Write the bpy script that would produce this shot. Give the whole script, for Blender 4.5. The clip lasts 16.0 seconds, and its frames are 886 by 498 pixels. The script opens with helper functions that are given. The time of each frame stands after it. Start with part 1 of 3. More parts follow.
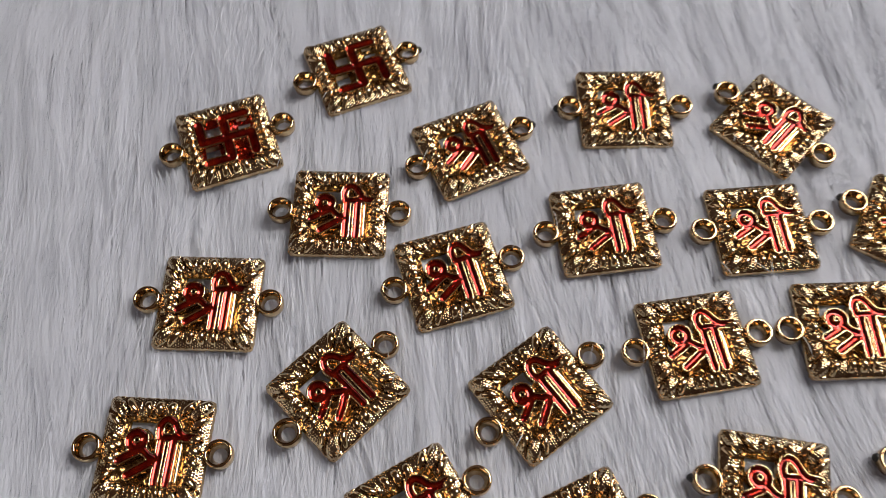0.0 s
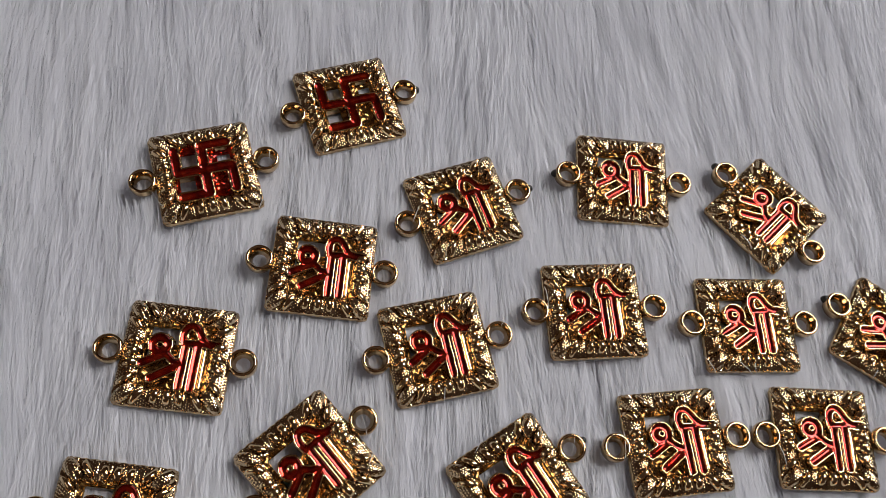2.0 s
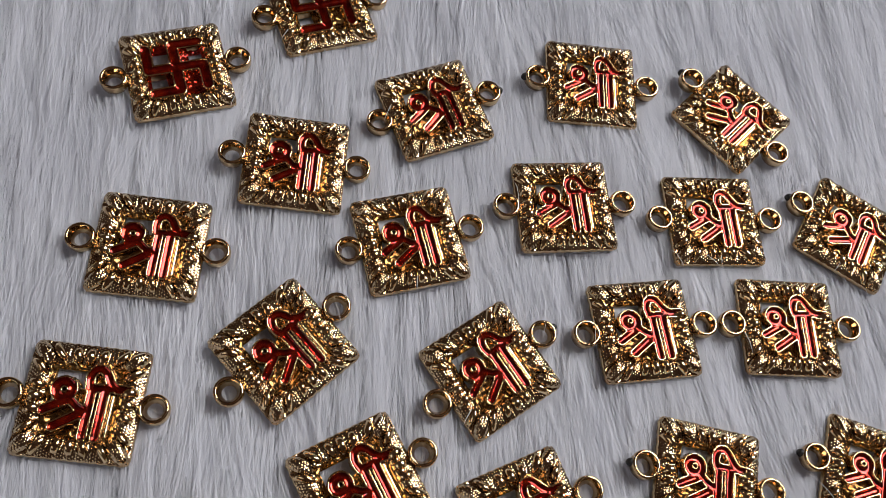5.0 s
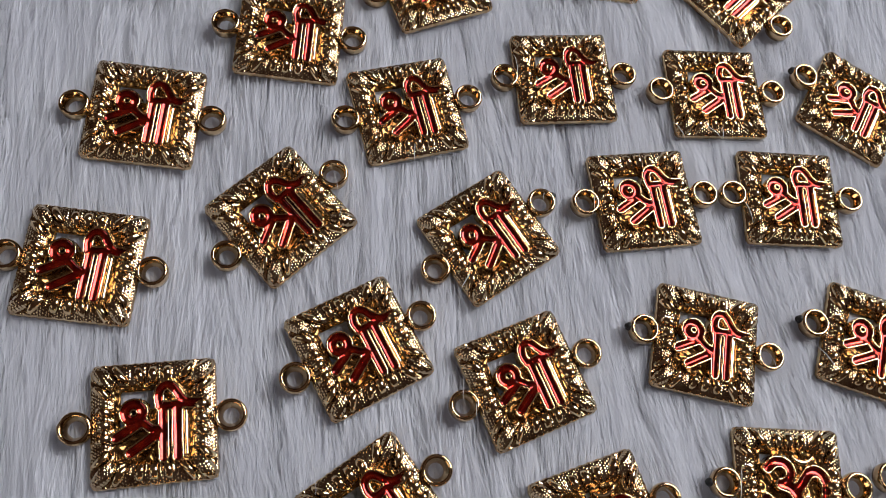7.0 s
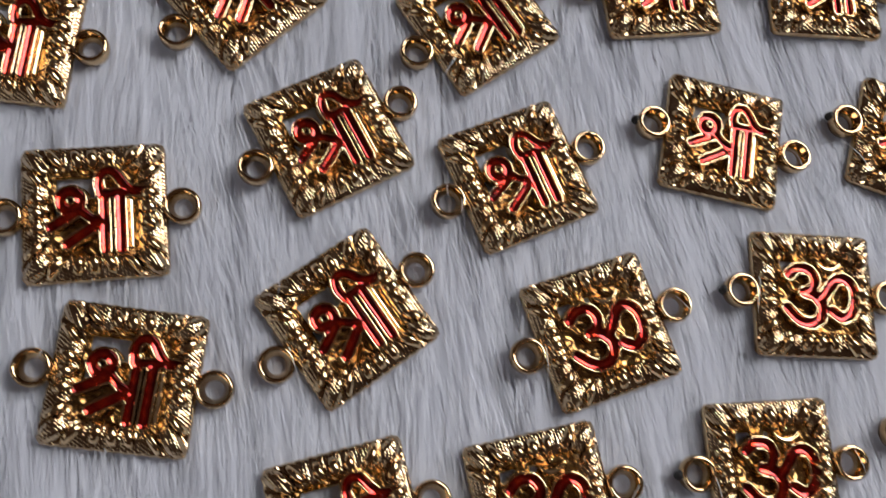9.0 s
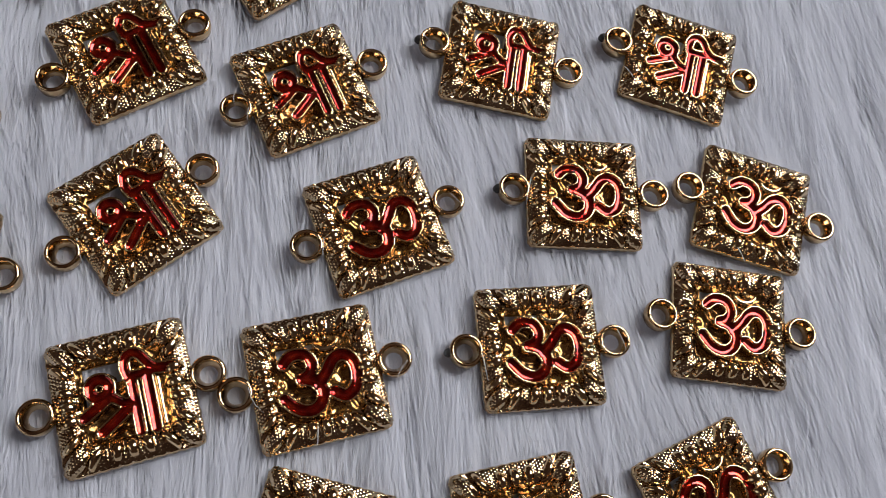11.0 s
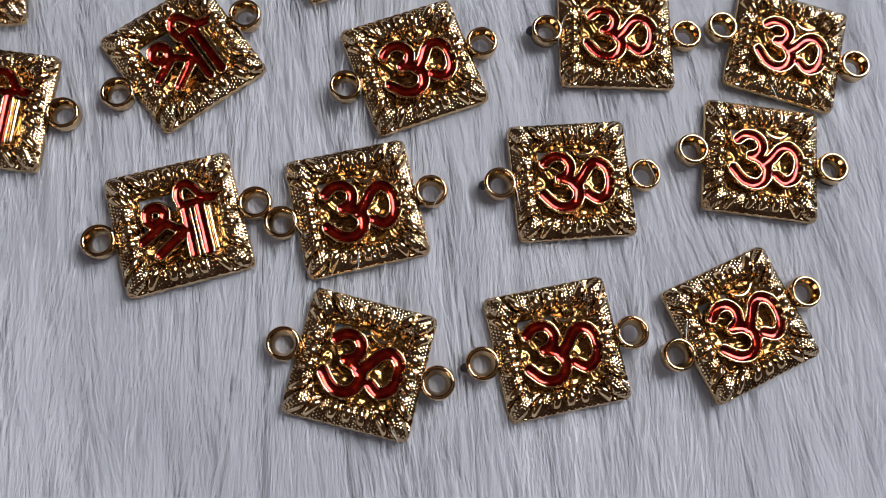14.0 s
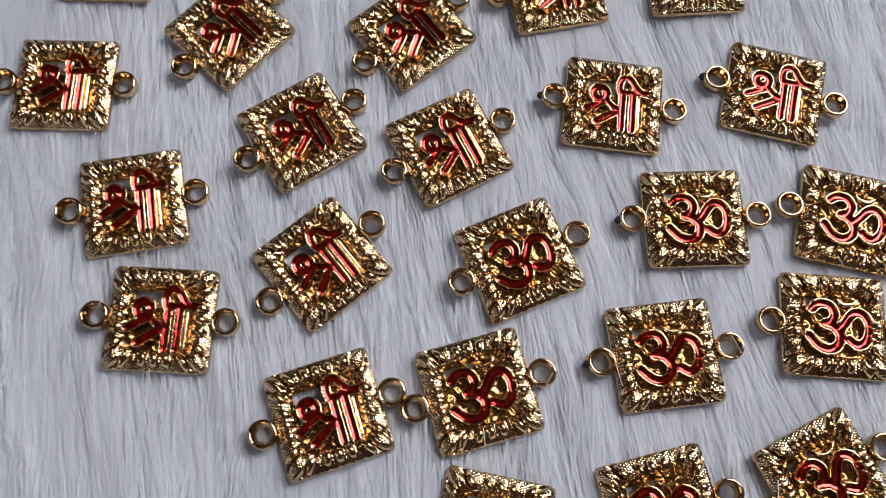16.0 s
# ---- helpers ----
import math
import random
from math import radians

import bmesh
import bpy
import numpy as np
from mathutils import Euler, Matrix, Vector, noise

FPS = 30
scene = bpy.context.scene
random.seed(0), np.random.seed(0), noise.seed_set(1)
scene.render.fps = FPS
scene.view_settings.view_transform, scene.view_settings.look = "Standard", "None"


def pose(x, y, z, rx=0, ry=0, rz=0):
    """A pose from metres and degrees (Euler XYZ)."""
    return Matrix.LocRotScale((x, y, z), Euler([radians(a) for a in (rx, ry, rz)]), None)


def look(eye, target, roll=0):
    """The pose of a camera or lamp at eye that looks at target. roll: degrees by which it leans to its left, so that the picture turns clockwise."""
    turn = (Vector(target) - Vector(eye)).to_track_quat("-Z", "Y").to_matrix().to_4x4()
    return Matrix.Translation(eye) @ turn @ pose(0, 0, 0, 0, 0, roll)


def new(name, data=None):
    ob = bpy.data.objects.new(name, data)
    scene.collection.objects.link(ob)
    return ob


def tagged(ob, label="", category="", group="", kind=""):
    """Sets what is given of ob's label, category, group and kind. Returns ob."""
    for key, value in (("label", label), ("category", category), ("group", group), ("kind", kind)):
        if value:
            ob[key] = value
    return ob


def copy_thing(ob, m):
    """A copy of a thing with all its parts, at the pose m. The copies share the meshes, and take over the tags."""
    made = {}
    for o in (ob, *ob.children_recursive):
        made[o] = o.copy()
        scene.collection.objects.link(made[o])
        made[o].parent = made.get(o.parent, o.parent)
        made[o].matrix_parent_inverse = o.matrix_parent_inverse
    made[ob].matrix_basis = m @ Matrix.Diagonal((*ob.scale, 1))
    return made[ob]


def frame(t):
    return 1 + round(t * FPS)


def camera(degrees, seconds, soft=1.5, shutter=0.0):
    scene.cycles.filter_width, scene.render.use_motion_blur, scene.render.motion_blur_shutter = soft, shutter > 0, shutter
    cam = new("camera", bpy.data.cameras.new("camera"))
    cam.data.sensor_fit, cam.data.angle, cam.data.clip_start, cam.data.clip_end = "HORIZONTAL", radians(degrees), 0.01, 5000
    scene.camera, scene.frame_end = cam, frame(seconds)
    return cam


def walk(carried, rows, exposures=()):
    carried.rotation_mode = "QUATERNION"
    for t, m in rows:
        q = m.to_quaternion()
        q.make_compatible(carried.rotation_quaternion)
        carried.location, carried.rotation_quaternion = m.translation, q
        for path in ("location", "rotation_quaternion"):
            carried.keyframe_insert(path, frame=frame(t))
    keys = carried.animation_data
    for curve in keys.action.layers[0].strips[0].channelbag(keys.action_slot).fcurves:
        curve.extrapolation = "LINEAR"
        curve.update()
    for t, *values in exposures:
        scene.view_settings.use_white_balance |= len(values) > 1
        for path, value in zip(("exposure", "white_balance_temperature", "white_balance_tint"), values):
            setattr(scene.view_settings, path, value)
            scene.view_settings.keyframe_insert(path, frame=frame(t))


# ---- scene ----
FOV = 53.95
ROWS = [
    (0.00, look((0.02417, -0.02312, 0.14396), (0.00711, 0.03787, 0.01911), -1.182)),
    (0.30, look((0.01777, -0.01267, 0.13903), (0.00317, 0.04112, 0.01060), 0.847)),
    (0.50, look((0.00962, -0.00537, 0.13617), (0.00135, 0.04467, 0.00568), 7.589)),
    (0.80, look((0.00151, 0.00587, 0.13445), (0.00088, 0.05276, 0.00254), 18.550)),
    (1.00, look((-0.00258, 0.00519, 0.14164), (-0.00237, 0.05767, 0.01185), 19.209)),
    (1.50, look((0.00000, 0.00000, 0.14702), (0.00000, 0.05498, 0.01826), 18.876)),
    (2.00, look((0.00281, -0.00289, 0.14665), (0.00279, 0.05295, 0.01827), 18.778)),
    (2.50, look((0.00326, -0.00606, 0.14801), (0.00532, 0.05083, 0.02010), 20.695)),
    (3.00, look((0.00727, -0.00776, 0.14810), (0.00960, 0.04923, 0.02024), 20.911)),
    (3.20, look((0.00930, -0.00873, 0.14840), (0.01107, 0.04830, 0.02056), 20.410)),
    (5.30, look((0.00930, -0.02021, 0.14049), (0.01343, 0.03599, 0.01234), 22.101)),
    (5.50, look((0.00965, -0.02024, 0.13988), (0.01390, 0.03450, 0.01110), 22.244)),
    (6.00, look((0.01105, -0.02390, 0.13630), (0.01596, 0.02860, 0.00661), 22.882)),
    (6.50, look((0.01311, -0.02917, 0.13727), (0.01839, 0.02114, 0.00673), 23.477)),
    (7.00, look((0.01508, -0.03162, 0.13571), (0.02052, 0.01782, 0.00484), 23.736)),
    (7.50, look((0.01606, -0.03419, 0.13372), (0.02205, 0.01424, 0.00249), 24.452)),
    (8.00, look((0.01668, -0.03720, 0.12812), (0.02292, 0.00775, -0.00432), 25.406)),
    (8.50, look((0.01954, -0.03841, 0.12307), (0.02700, 0.00153, -0.01090), 28.028)),
    (9.00, look((0.02464, -0.04325, 0.11468), (0.03367, -0.00566, -0.01988), 30.638)),
    (9.50, look((0.03645, -0.05402, 0.11776), (0.04715, -0.01492, -0.01625), 32.117)),
    (9.70, look((0.04074, -0.05895, 0.11960), (0.05049, -0.01750, -0.01377), 30.225)),
    (11.80, look((0.06180, -0.05949, 0.12303), (0.07033, -0.01277, -0.00867), 25.576)),
    (12.00, look((0.06142, -0.05968, 0.12401), (0.06907, -0.01373, -0.00801), 24.718)),
    (12.50, look((0.06353, -0.06556, 0.12862), (0.06817, -0.01915, -0.00338), 21.137)),
    (13.00, look((0.06597, -0.07171, 0.12423), (0.07026, -0.02766, -0.00859), 20.880)),
    (13.50, look((0.06420, -0.07500, 0.12018), (0.06970, -0.03644, -0.01430), 23.335)),
    (14.00, look((0.06588, -0.07481, 0.12286), (0.06865, -0.03922, -0.01252), 19.774)),
    (14.50, look((0.06735, -0.07486, 0.12766), (0.06885, -0.03818, -0.00744), 17.632)),
    (15.00, look((0.06716, -0.07300, 0.13164), (0.06655, -0.03646, -0.00351), 14.354)),
    (15.50, look((0.05548, -0.06409, 0.14098), (0.05222, -0.02456, 0.00672), 9.591)),
    (16.00, look((0.05069, -0.06059, 0.14733), (0.04383, -0.02078, 0.01329), 3.128)),
]
EXPOSURES = [(0.0, -1.15, 6900, 10), (1.0, -1.33, 6900, 10), (3.0, -1.27, 6950, 10), (7.0, -1.29, 6500, 10), (9.5, -1.32, 6500, 10), (12.5, -1.16, 6420, 10), (14.0, -1.13, 6450, 10), (16.0, -1.03, 6450, 10)]
MM = 0.001

# the camera and its walk
cam = camera(FOV, 16.0, soft=0.7, shutter=0.5)
walk(cam, ROWS, exposures=EXPOSURES)

# world, window light and an added fill light
world = bpy.data.worlds.new("world")
scene.world = world
world.use_nodes = True
wn = world.node_tree.nodes
sky = wn.new("ShaderNodeTexSky")
sky.sky_type = "NISHITA"
sky.sun_disc = False
sky.sun_elevation = radians(40)
sky.sun_rotation = radians(250)
wn["Background"].inputs["Strength"].default_value = 0.08
world.node_tree.links.new(sky.outputs[0], wn["Background"].inputs["Color"])

ROOM = pose(0, 0, 0, 0, 0, 48)  # the window wall lies towards this azimuth
WIN_X, WIN_Y0, WIN_Y1, WIN_Z0, WIN_Z1 = 1.1, -0.5, 0.5, 0.72, 2.2
BACK_X, BACK_Y0, BACK_Y1, BACK_Z0, BACK_Z1 = -2.4, -0.9, 0.9, 0.8, 1.9


def window_light(x, y0, y1, z0, z1, energy, color, facing):
    """Area lamp in a wall opening: the window's daylight, or the added fill."""
    lamp = bpy.data.lights.new("window_light", "AREA")
    lamp.shape = "RECTANGLE"
    lamp.size, lamp.size_y = z1 - z0, y1 - y0
    lamp.energy = energy
    lamp.color = color
    ob = new("window_light", lamp)
    ob.matrix_basis = ROOM @ pose(x, (y0 + y1) / 2, (z0 + z1) / 2, 0, facing, 0)


window_light(WIN_X + 0.04, WIN_Y0, WIN_Y1, WIN_Z0, WIN_Z1, 165, (0.93, 0.953, 1.0), 90)
# weak fill added from behind to soften the fur's shadows; no known window
window_light(BACK_X - 0.04, BACK_Y0, BACK_Y1, BACK_Z0, BACK_Z1, 13, (0.92, 0.95, 1.0), -90)


# ---- materials ----
def material(name):
    m = bpy.data.materials.new(name)
    m.use_nodes = True
    return m, m.node_tree.nodes, m.node_tree.links, m.node_tree.nodes["Principled BSDF"]


def math_node(n, l, op, a, b=None):
    q = n.new("ShaderNodeMath")
    q.operation = op
    for i, v in enumerate((a, b)):
        if v is None:
            continue
        if isinstance(v, (int, float)):
            q.inputs[i].default_value = v
        else:
            l.new(v, q.inputs[i])
    return q.outputs[0]


def noise_node(n, l, co, scale, detail=3.0):
    q = n.new("ShaderNodeTexNoise")
    q.inputs["Scale"].default_value = scale
    q.inputs["Detail"].default_value = detail
    l.new(co, q.inputs["Vector"])
    return q.outputs["Fac"]


def ramp_node(n, l, fac, stops):
    q = n.new("ShaderNodeValToRGB")
    e = q.color_ramp.elements
    while len(e) < len(stops):
        e.new(0.5)
    for k, (p, c) in zip(e, stops):
        k.position, k.color = p, (*c, 1)
    l.new(fac, q.inputs["Fac"])
    return q.outputs["Color"]


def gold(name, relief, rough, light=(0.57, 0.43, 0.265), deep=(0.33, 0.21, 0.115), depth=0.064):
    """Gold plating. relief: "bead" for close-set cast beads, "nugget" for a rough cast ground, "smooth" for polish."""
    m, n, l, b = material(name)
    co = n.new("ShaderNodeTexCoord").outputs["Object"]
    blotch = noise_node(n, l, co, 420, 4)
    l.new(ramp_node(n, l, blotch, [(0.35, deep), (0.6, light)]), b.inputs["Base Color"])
    b.inputs["Metallic"].default_value = 1.0
    fine = noise_node(n, l, co, 2600, 2)
    l.new(math_node(n, l, "ADD", math_node(n, l, "MULTIPLY", fine, 0.1), rough - 0.04), b.inputs["Roughness"])
    wobble = noise_node(n, l, co, 900, 3)
    bump = n.new("ShaderNodeBump")
    bump.inputs["Distance"].default_value = depth * MM
    if relief == "bead":
        # three waves at sixty degrees make a close-packed lattice of domes
        sep = n.new("ShaderNodeSeparateXYZ")
        l.new(co, sep.inputs[0])
        k = 4 * math.pi / (math.sqrt(3) * 0.5 * MM)
        waves = []
        for deg in (0, 60, 120):
            along = math_node(n, l, "ADD", math_node(n, l, "MULTIPLY", sep.outputs[0], k * math.cos(radians(deg))), math_node(n, l, "MULTIPLY", sep.outputs[1], k * math.sin(radians(deg))))
            waves.append(math_node(n, l, "COSINE", along))
        h = math_node(n, l, "ADD", math_node(n, l, "ADD", waves[0], waves[1]), waves[2])
        h = math_node(n, l, "MULTIPLY", math_node(n, l, "ADD", h, 1.5), 0.222)
        h = math_node(n, l, "ADD", h, math_node(n, l, "MULTIPLY", wobble, 0.08))
    elif relief == "nugget":
        h = math_node(n, l, "ADD", noise_node(n, l, co, 2300, 2), wobble)
    else:
        h = wobble
    bump.inputs["Strength"].default_value = 1.0
    l.new(h, bump.inputs["Height"])
    l.new(bump.outputs[0], b.inputs["Normal"])
    return m


GOLD_HATCH = gold("gold_beaded", "bead", 0.13)
GOLD = gold("gold_smooth", "smooth", 0.11, (0.70, 0.52, 0.30), (0.46, 0.29, 0.15), 0.03)
# darker copy of the plating: the recess's shade is put into its colour
GOLD_SHADE = gold("gold_deep", "nugget", 0.22, (0.40, 0.23, 0.08), (0.16, 0.08, 0.03), 0.04)


def enamel_material():
    m, n, l, b = material("red_enamel")
    co = n.new("ShaderNodeTexCoord").outputs["Object"]
    f = noise_node(n, l, co, 700, 4)
    l.new(ramp_node(n, l, f, [(0.3, (0.10, 0.003, 0.001)), (0.5, (0.28, 0.008, 0.003)), (0.72, (0.56, 0.04, 0.006))]), b.inputs["Base Color"])
    b.inputs["Metallic"].default_value = 0.88
    b.inputs["Roughness"].default_value = 0.1
    b.inputs["Coat Weight"].default_value = 0.6
    b.inputs["Coat IOR"].default_value = 1.45
    b.inputs["Coat Roughness"].default_value = 0.03
    bump = n.new("ShaderNodeBump")
    l.new(noise_node(n, l, co, 600, 2), bump.inputs["Height"])
    bump.inputs["Distance"].default_value = 0.10 * MM
    l.new(bump.outputs[0], b.inputs["Normal"])
    return m


def dark_material():
    m, n, l, b = material("tarnished_metal")
    co = n.new("ShaderNodeTexCoord").outputs["Object"]
    l.new(ramp_node(n, l, noise_node(n, l, co, 1500), [(0.3, (0.006, 0.006, 0.006)), (0.7, (0.025, 0.022, 0.02))]), b.inputs["Base Color"])
    b.inputs["Roughness"].default_value = 0.5
    return m


def fur_material():
    m, n, l, b = material("white_fur_fibre")
    geo = n.new("ShaderNodeNewGeometry")
    co = n.new("ShaderNodeTexCoord").outputs["Object"]
    f = math_node(n, l, "ADD", math_node(n, l, "MULTIPLY", geo.outputs["Random Per Island"], 0.3), math_node(n, l, "MULTIPLY", noise_node(n, l, co, 60), 0.7))
    l.new(ramp_node(n, l, f, [(0.2, (0.64, 0.64, 0.67)), (0.5, (0.79, 0.79, 0.815)), (0.85, (0.89, 0.89, 0.90))]), b.inputs["Base Color"])
    b.inputs["Roughness"].default_value = 0.6
    b.inputs["Specular IOR Level"].default_value = 0.25
    tr = n.new("ShaderNodeBsdfTranslucent")
    tr.inputs["Color"].default_value = (0.84, 0.84, 0.87, 1)
    mix = n.new("ShaderNodeMixShader")
    mix.inputs[0].default_value = 0.6
    l.new(b.outputs[0], mix.inputs[1])
    l.new(tr.outputs[0], mix.inputs[2])
    l.new(mix.outputs[0], n["Material Output"].inputs["Surface"])
    return m


def plain_material(name, a, c, scale, rough=0.8):
    m, n, l, b = material(name)
    co = n.new("ShaderNodeTexCoord").outputs["Object"]
    l.new(ramp_node(n, l, noise_node(n, l, co, scale, 5), [(0.35, a), (0.65, c)]), b.inputs["Base Color"])
    b.inputs["Roughness"].default_value = rough
    bump = n.new("ShaderNodeBump")
    bump.inputs["Distance"].default_value = 0.001
    bump.inputs["Strength"].default_value = 0.3
    l.new(noise_node(n, l, co, scale * 12, 3), bump.inputs["Height"])
    l.new(bump.outputs[0], b.inputs["Normal"])
    return m


ENAMEL = enamel_material()
DARK = dark_material()
FUR = fur_material()
CLOTH = plain_material("knitted_backing", (0.55, 0.55, 0.58), (0.64, 0.64, 0.67), 900)
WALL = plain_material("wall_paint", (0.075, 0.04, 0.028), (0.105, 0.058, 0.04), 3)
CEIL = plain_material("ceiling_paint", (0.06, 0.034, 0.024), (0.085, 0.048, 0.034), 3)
FLOOR = plain_material("floor_tile", (0.07, 0.055, 0.045), (0.10, 0.08, 0.065), 6, 0.5)


# ---- mesh helpers ----
def link_mesh(name, verts, faces, mat, parent=None, label="", smooth=True):
    me = bpy.data.meshes.new(name)
    me.from_pydata([tuple(map(float, v)) for v in verts], [], faces)
    me.materials.append(mat)
    if smooth:
        me.polygons.foreach_set("use_smooth", np.ones(len(me.polygons), bool))
    me.update()
    ob = new(name, me)
    if parent:
        ob.parent = parent
    if label:
        tagged(ob, label)
    return ob


def part(name, bm, mat, parent, label=""):
    me = bpy.data.meshes.new(name)
    bm.to_mesh(me)
    bm.free()
    me.materials.append(mat)
    me.polygons.foreach_set("use_smooth", np.ones(len(me.polygons), bool))
    ob = new(name, me)
    ob.parent = parent
    if label:
        tagged(ob, label)
    return ob


def box(name, lo, hi, mat, label="", category="", kind="structure"):
    bm = bmesh.new()
    bmesh.ops.create_cube(bm, size=1)
    for v in bm.verts:
        v.co = Vector([lo[i] + (hi[i] - lo[i]) * (v.co[i] + 0.5) for i in range(3)])
    me = bpy.data.meshes.new(name)
    bm.to_mesh(me)
    bm.free()
    me.materials.append(mat)
    ob = tagged(new(name, me), label, category, "", kind)
    ob.matrix_basis = ROOM
    return ob


# ---- the room that closes the place ----
GROUND = -9.0 * MM
RX0, RX1, RY0, RY1, RZ = -2.4, WIN_X, -2.0, 2.0, 2.5
box("floor", (RX0 - 0.1, RY0 - 0.1, GROUND - 0.1), (RX1 + 0.1, RY1 + 0.1, GROUND), FLOOR, "dull brown tiled floor under the fur blanket", "floor")
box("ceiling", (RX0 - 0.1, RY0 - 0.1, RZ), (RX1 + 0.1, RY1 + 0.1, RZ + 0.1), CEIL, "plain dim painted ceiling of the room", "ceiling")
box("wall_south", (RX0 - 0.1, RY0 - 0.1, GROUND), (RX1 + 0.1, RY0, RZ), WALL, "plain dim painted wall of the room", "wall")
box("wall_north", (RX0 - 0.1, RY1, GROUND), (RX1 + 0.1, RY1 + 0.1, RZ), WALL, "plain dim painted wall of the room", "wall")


def opening_wall(name, x, out, y0, y1, z0, z1):
    """One wall with an opening through it, for the window or the added fill lamp."""
    ys, zs = [RY0, y0, y1, RY1], [GROUND, z0, z1, RZ]
    bm = bmesh.new()
    for i in range(3):
        for j in range(3):
            if i == 1 and j == 1:
                continue
            q = [bm.verts.new((x, y, z)) for y, z in ((ys[i], zs[j]), (ys[i + 1], zs[j]), (ys[i + 1], zs[j + 1]), (ys[i], zs[j + 1]))]
            bm.faces.new(q)
    bmesh.ops.remove_doubles(bm, verts=bm.verts, dist=1e-5)
    ex = bmesh.ops.extrude_face_region(bm, geom=bm.faces[:])
    for v in ex["geom"]:
        if isinstance(v, bmesh.types.BMVert):
            v.co.x += out
    bmesh.ops.recalc_face_normals(bm, faces=bm.faces)
    me = bpy.data.meshes.new(name)
    bm.to_mesh(me)
    bm.free()
    me.materials.append(WALL)
    tagged(new(name, me), "plain dim painted wall with a window or fill-light opening", "wall", "", "structure").matrix_basis = ROOM


opening_wall("wall_east", WIN_X, 0.1, WIN_Y0, WIN_Y1, WIN_Z0, WIN_Z1)
# this opening only lets in the added fill lamp
opening_wall("wall_west", BACK_X, -0.1, BACK_Y0, BACK_Y1, BACK_Z0, BACK_Z1)

# ---- connectors: sizes in millimetres ----
HALF = 9.0      # half the side of the square
INNER = 5.7     # half the side of the sunken field
BASE_Z = -1.9   # underside of a connector over the datum
RING_AT = 11.2  # ring centre from the connector's centre


def frame_height(r):
    """Height of the frame's profile at r, the square distance from the centre."""
    xs = [4.95, 5.2, 5.5, 5.9, 6.4, 7.0, 7.5, 8.1, 8.7, HALF]
    zs = [0.5, 0.85, 1.15, 1.5, 1.8, 1.95, 1.92, 1.7, 1.38, 1.2]
    return float(np.interp(r, xs, zs))


def scoop(a, r):
    """How deep a point lies in the grooves that flank the corner leaves: 0 outside, 1 in the middle."""
    a = abs(a)
    along, off = (a + r) / math.sqrt(2), (r - a) / math.sqrt(2)
    s = (along - 9.0) / 2.3
    if abs(s) >= 1:
        return 0.0
    return math.exp(-((off - 1.38) / 0.3) ** 2) * (1 - s ** 4)


def frame_mesh(parent):
    """A hollow square with a domed profile, mitred at the corners, hollowed beside the corner leaves, and a ribbed outer side."""
    rs = [4.95, 5.2, 5.5, 5.8, 6.15, 6.5, 6.85, 7.2, 7.55, 7.9, 8.25, 8.6, 8.85, HALF]
    N = 64
    rings, hollow = [], []
    verts, faces, slots = [], [], []
    for r in rs + [9.13, 9.18, 9.1, INNER - 0.4]:
        k = len(rings)
        low = {0: 0.95, 1: 0.3, 2: 0.0, 3: 0.0}.get(k - len(rs))
        row = []
        for s in range(4):
            for i in range(N):
                u = -1 + 2 * i / N
                a = u * r
                # rounded corners
                e = max(0.0, abs(u) - 0.86) / 0.14
                pull = 1 - 0.035 * e * e
                x, y = [(a, -r), (r, a), (-a, r), (-r, -a)][s]
                wav = 0.05 * math.sin(i * 1.2 + s) if 8.3 < r else 0.0
                f = pull * (1 + wav / r)
                dip = scoop(a, r) if low is None else 0.0
                # grooves beside and between the two middle ribs
                if low is None and 5.9 < r < 8.6:
                    dip += 0.4 * sum(math.exp(-((a - g) / 0.22) ** 2) for g in (-3.0, -1.0, 1.0, 3.0)) * math.sin(math.pi * (r - 5.9) / 2.7)
                row.append(len(verts))
                hollow.append(dip)
                z = frame_height(r) - 0.6 * dip if low is None else low
                verts.append((x * f * MM, y * f * MM, z * MM))
        rings.append(row)
    M = 4 * N
    for k, (a, b) in enumerate(zip(rings, rings[1:] + rings[:1])):
        for i in range(M):
            j = (i + 1) % M
            faces.append((a[i], b[i], b[j], a[j])[::-1])
            # slot 2: shade-coloured gold on the inner slope and underside
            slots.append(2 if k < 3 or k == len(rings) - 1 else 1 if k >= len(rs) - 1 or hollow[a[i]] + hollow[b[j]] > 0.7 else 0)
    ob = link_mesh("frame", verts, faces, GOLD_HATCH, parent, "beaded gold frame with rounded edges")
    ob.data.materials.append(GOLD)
    ob.data.materials.append(GOLD_SHADE)
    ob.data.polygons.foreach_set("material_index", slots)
    return ob


